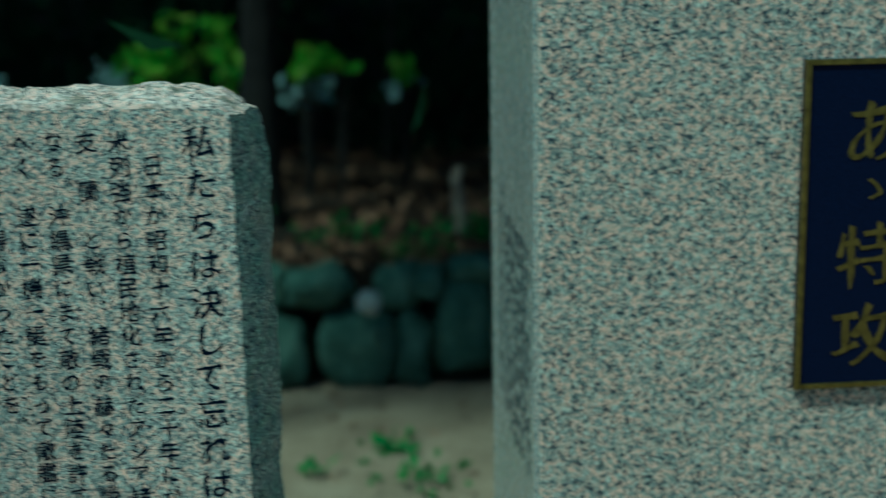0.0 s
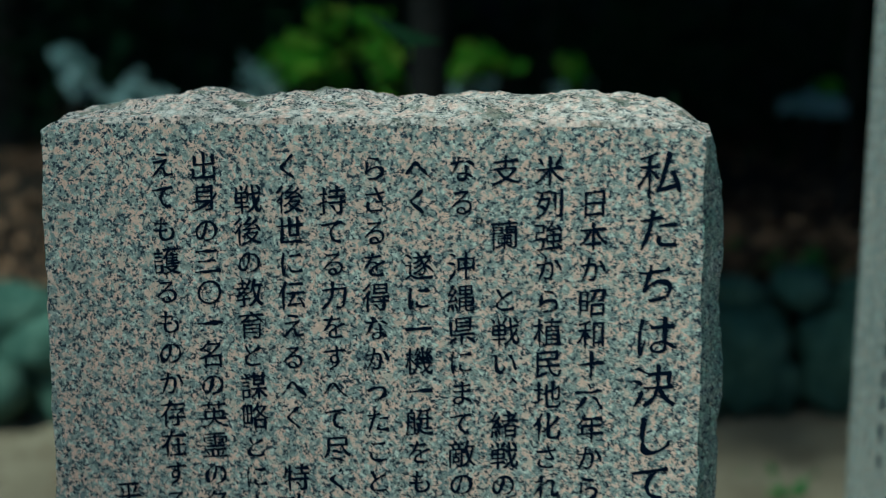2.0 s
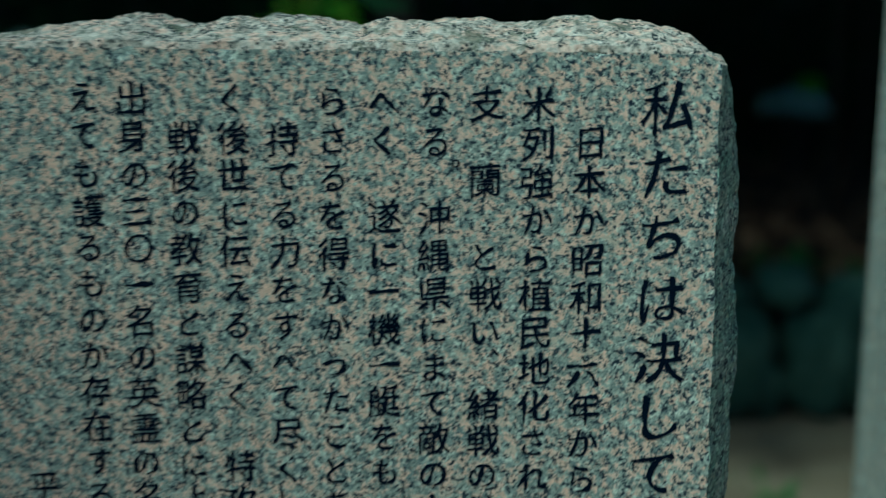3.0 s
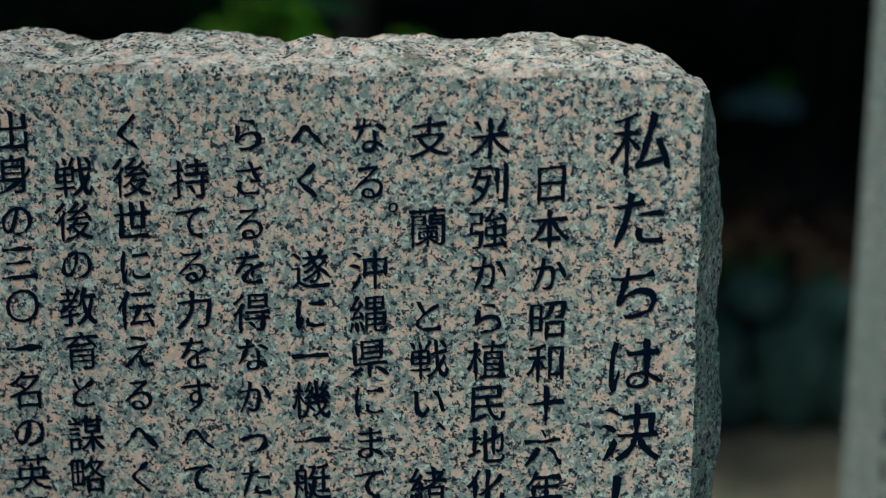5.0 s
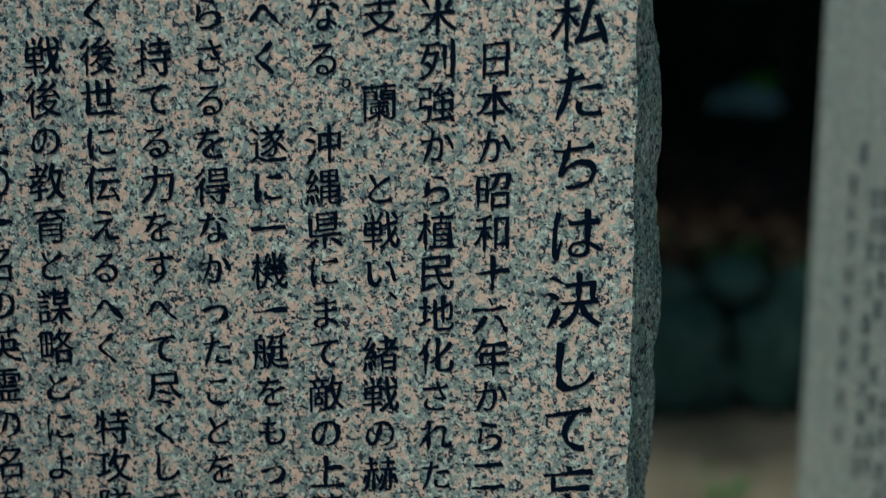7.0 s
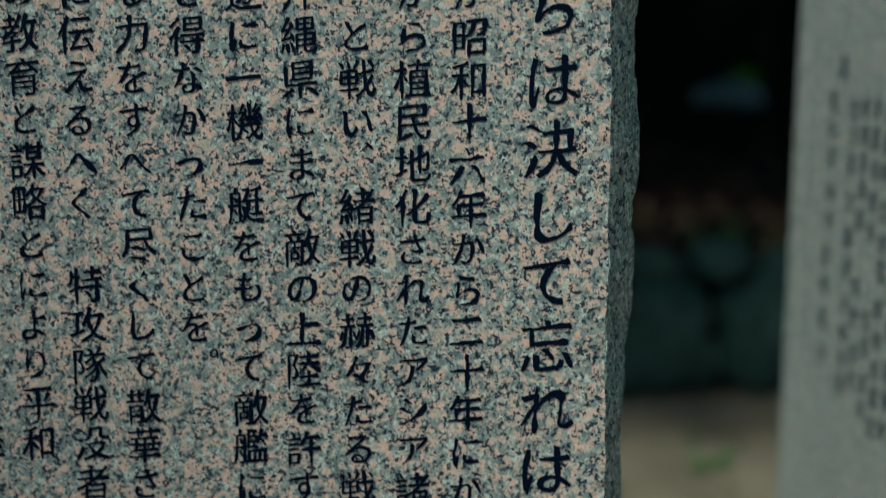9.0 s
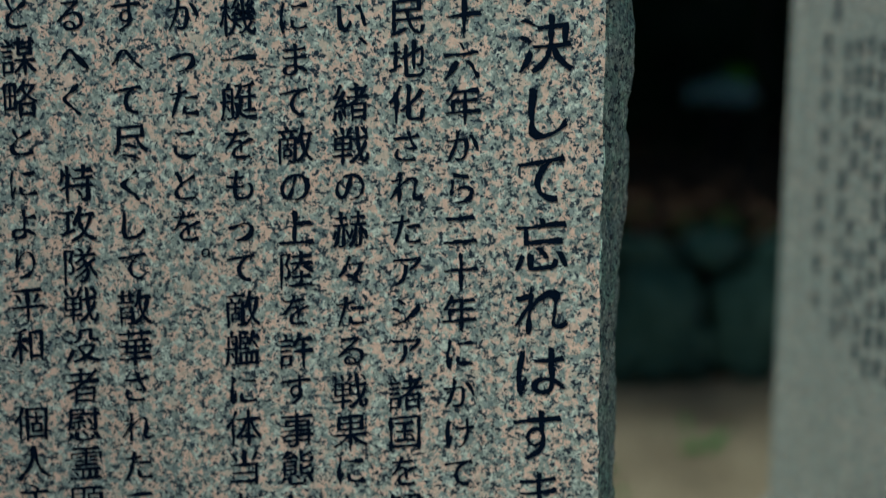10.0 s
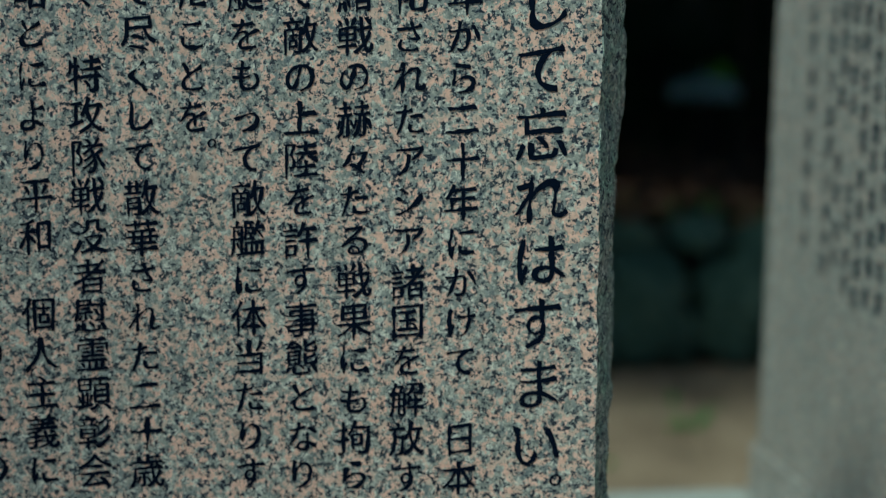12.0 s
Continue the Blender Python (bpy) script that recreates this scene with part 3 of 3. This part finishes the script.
rng = np.random.default_rng(2)
n = 9000
lx, ly = rng.uniform(-4, 5, n), rng.uniform(0, 1, n) ** 1.6 * 5.5
pts = [(x, wall_y(x) + 0.2 + y, ground_z(x, wall_y(x) + 0.2 + y) + rng.uniform(0.0, 0.03)) for x, y in zip(lx, ly)]
tagged(leaf_cloud("fallen_leaves", pts, rng.uniform(0.04, 0.09, n), M_DEADLEAF, None, "brown fallen leaves strewn over the terrace", 0.6, 4, 0.6), category="leaves", kind="stuff")
n = 260
lx, ly = rng.uniform(-2, 3, n), rng.uniform(1.2, 2.85, n)
pts = [(x, y, ground_z(x, y) + 0.006) for x, y in zip(lx, ly)]
tagged(leaf_cloud("scattered_leaves", pts, rng.uniform(0.02, 0.05, n), M_DEADLEAF, None, "few dry leaves scattered on bare earth", 0.9, 5, 0.6), category="leaves", kind="stuff")


def weed(x, y, r, n, seed, h=0.05):
    g = np.random.default_rng(seed)
    pts = [(g.normal(0, r), g.normal(0, r * 0.7), abs(g.normal(0, h * 0.5)) + 0.01) for _ in range(n)]
    root = thing("weed", pose(x, y, ground_z(x, y)), "small green weed growing in bare earth", "plant", "weeds on the earth")
    leaf_cloud("leaves", pts, g.uniform(0.03, 0.06, n), M_WEED, root, "", 0.4, seed, 0.6)
    return root


for k, (x, y, r, n) in enumerate(((0.12, 2.02, 0.07, 32), (0.0, 2.28, 0.05, 26), (-0.20, 2.05, 0.025, 10), (0.51, 2.33, 0.05, 12), (-0.9, 2.1, 0.08, 30), (-1.1, 1.6, 0.06, 24))):
    weed(x, y, r, n, 20 + k)
for k, (x, y, r, n) in enumerate(((0.0, 3.35, 0.10, 50), (0.25, 3.6, 0.12, 60), (0.7, 3.4, 0.10, 40), (-0.3, 3.5, 0.10, 40))):
    w = weed(x, y, r, n, 40 + k, 0.12)


def trunk_mesh(h, r, seed, lean=(0, 0)):
    bm = bmesh.new()
    rings = []
    for k in range(13):
        t = k / 12
        rad = r * (1.25 - 0.55 * t + 0.5 * max(0, 0.12 - t) * 6)
        cx, cy = lean[0] * t + 0.04 * fbm(t * 3, seed, 0), lean[1] * t + 0.04 * fbm(t * 3, seed, 5)
        rings.append([bm.verts.new((cx + rad * math.cos(a) * (1 + 0.12 * fbm(a, seed, t * 3)), cy + rad * math.sin(a) * (1 + 0.12 * fbm(a + 9, seed, t * 3)), t * h)) for a in [2 * math.pi * i / 14 for i in range(14)]])
    for a, b in zip(rings, rings[1:]):
        for i in range(14):
            f = bm.faces.new((a[i], a[(i + 1) % 14], b[(i + 1) % 14], b[i]))
            f.smooth = True
    return bm


def limb(p, q, r, bm):
    d = (Vector(q) - Vector(p))
    m = Matrix.Translation((Vector(p) + Vector(q)) / 2) @ d.to_track_quat("Z", "Y").to_matrix().to_4x4()
    bmesh.ops.create_cone(bm, cap_ends=True, segments=7, radius1=r, radius2=r * 0.4, depth=d.length, matrix=m)


def tree(x, y, h, r, seed, crown_r, crown_z, leaves, material=None):
    """A tapered trunk with limbs and a crown of many single leaves."""
    g = np.random.default_rng(seed)
    root = thing("tree", pose(x, y, ground_z(x, y) - 0.05), "broadleaf tree with dark trunk and a dense crown added for shade", "tree", "trees on the terrace")
    part("trunk", trunk_mesh(h, r, seed, (g.uniform(-0.3, 0.3), g.uniform(-0.2, 0.2))), M_BARK, root)
    ends = []
    for k in range(9):
        z0 = h * g.uniform(0.5, 0.95)
        a = g.uniform(0, 2 * math.pi)
        q = (math.cos(a) * crown_r * g.uniform(0.4, 0.9), math.sin(a) * crown_r * g.uniform(0.4, 0.9), z0 + g.uniform(0.2, 1.2))
        bm = bmesh.new()
        limb((0, 0, z0), q, r * 0.35, bm)
        part("limb", bm, M_BARK, root)
        ends.append(q)
    c = np.array(ends)[g.integers(0, len(ends), leaves)]
    pts = c + g.normal(size=(leaves, 3)) * np.array((crown_r * 0.42, crown_r * 0.42, crown_z))
    leaf_cloud("crown", pts, g.uniform(0.10, 0.2, leaves), material or M_SHADELEAF, root, "", 0.3, seed)
    return root


# crowns mostly above the view, thickened to keep sun off the terrace
for k, (x, y, h, r, cr) in enumerate(((-1.05, 6.2, 4.2, 0.15, 2.0), (1.6, 7.4, 4.6, 0.14, 2.6), (-3.4, 6.0, 4.2, 0.15, 2.4), (4.0, 6.2, 4.4, 0.16, 2.5), (0.3, 9.2, 5.0, 0.17, 2.8),
                                      (-2.6, 9.0, 4.8, 0.16, 2.8), (3.2, 9.6, 5.0, 0.17, 2.9), (6.5, 8.5, 4.8, 0.16, 2.8), (-5.8, 8.0, 4.8, 0.16, 2.8))):
    tree(x, y, h, r, 60 + k, cr, 0.8, 14000)
# unseen tree added beside the camera to shade the stele's left
tree(-3.5, -2.3, 5.2, 0.15, 94, 1.0, 0.4, 5000)
# unseen tree added to shade the right of the terrace
tree(-1.55, 1.3, 6.2, 0.10, 90, 0.75, 0.35, 1500)
tree(-0.69, 3.8, 4.4, 0.068, 95, 0.9, 0.4, 1800)
# two more unseen shade trees, the first hidden behind the monument
tree(1.6, 2.9, 4.6, 0.16, 92, 2.0, 0.5, 6500)
tree(-6.2, 5.8, 4.8, 0.16, 91, 2.4, 0.7, 5200)
for k, (x, y, h) in enumerate(((1.15, 4.6, 2.6), (0.95, 4.2, 2.2), (-0.3, 5.2, 2.6))):
    root = thing("sapling", pose(x, y, ground_z(x, y) - 0.03), "thin bare sapling stem in deep shade", "sapling", "saplings on the terrace")
    part("stem", trunk_mesh(h, 0.012, 80 + k, (0.08, 0.05)), M_BARK, root)

root = thing("tree_stump", pose(0.144, 3.75, ground_z(0.144, 3.75) - 0.03), "short pale weathered stump among fallen leaves", "stump")
part("stem", trunk_mesh(0.30, 0.026, 87, (0.012, 0.0)), M_STUMP, root)


def shrub(x, y, z, rx, rz, n, material, seed, label):
    g = np.random.default_rng(seed)
    z0 = ground_z(x, y)
    root = thing("shrub", pose(x, y, z0 - 0.02), label, "shrub", "shrubs on the terrace")
    tips = []
    for k in range(6):
        tips.append((g.normal(0, rx * 0.5), g.normal(0, rx * 0.5), max(0.1, z - z0 + g.normal(0, rz * 0.5))))
    tips = np.array(tips)
    tips[:, :2] -= tips[:, :2].mean(0)
    tips[:, 2] += z - z0 - tips[:, 2].mean()
    for q in tips:
        bm = bmesh.new()
        limb((0, 0, 0), q, 0.012, bm)
        part("stem", bm, M_BARK, root)
    pts = np.array(tips)[g.integers(0, 6, n)] + g.normal(size=(n, 3)) * np.array((rx * 0.45, rx * 0.45, rz * 0.45))
    pts[:, 2] = np.maximum(pts[:, 2], 0.03)
    leaf_cloud("leaves", pts, g.uniform(0.05, 0.10, n), material, root, "", 0.2, seed, 0.55)
    return root


FRESH = "fresh yellow-green leafy shrub, daylight partly put into its colour"
DIM = "dense shrub with deep shade put into its leaf colour"
PALE = "pale leaf clump standing in for a bright gap between trees"
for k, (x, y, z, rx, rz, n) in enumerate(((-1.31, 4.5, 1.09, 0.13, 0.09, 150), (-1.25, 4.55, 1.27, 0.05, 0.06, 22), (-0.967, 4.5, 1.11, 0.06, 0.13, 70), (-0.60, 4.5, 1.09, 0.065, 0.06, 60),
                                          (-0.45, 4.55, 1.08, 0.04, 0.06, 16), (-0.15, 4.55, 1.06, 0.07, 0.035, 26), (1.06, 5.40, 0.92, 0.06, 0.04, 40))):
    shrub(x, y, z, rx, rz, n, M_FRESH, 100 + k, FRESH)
# pale clumps added in place of the bright gaps
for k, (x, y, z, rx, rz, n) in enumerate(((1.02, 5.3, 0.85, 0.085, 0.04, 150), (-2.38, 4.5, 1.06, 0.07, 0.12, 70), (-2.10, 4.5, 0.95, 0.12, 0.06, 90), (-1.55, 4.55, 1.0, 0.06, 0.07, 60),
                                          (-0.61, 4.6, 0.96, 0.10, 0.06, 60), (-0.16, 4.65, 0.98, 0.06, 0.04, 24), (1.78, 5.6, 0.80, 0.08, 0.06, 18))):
    shrub(x, y, z, rx, rz, n, M_GAPLEAF, 115 + k, PALE)
g = np.random.default_rng(77)
for k in range(26):
    x, y = -7 + k * 0.6 + g.uniform(-0.2, 0.2), g.uniform(10.5, 12.0)
    shrub(x, y, ground_z(x, y) + g.uniform(0.8, 1.6), 0.9, 0.9, 900, M_SHADELEAF, 130 + k, DIM)
# low shrubs added to cover the terrace where it sinks into black shade
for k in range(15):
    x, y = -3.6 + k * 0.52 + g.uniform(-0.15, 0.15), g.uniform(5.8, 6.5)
    shrub(x, y, ground_z(x, y) + g.uniform(0.35, 0.7), 0.5, 0.5, 900, M_SHADELEAF, 170 + k, DIM)
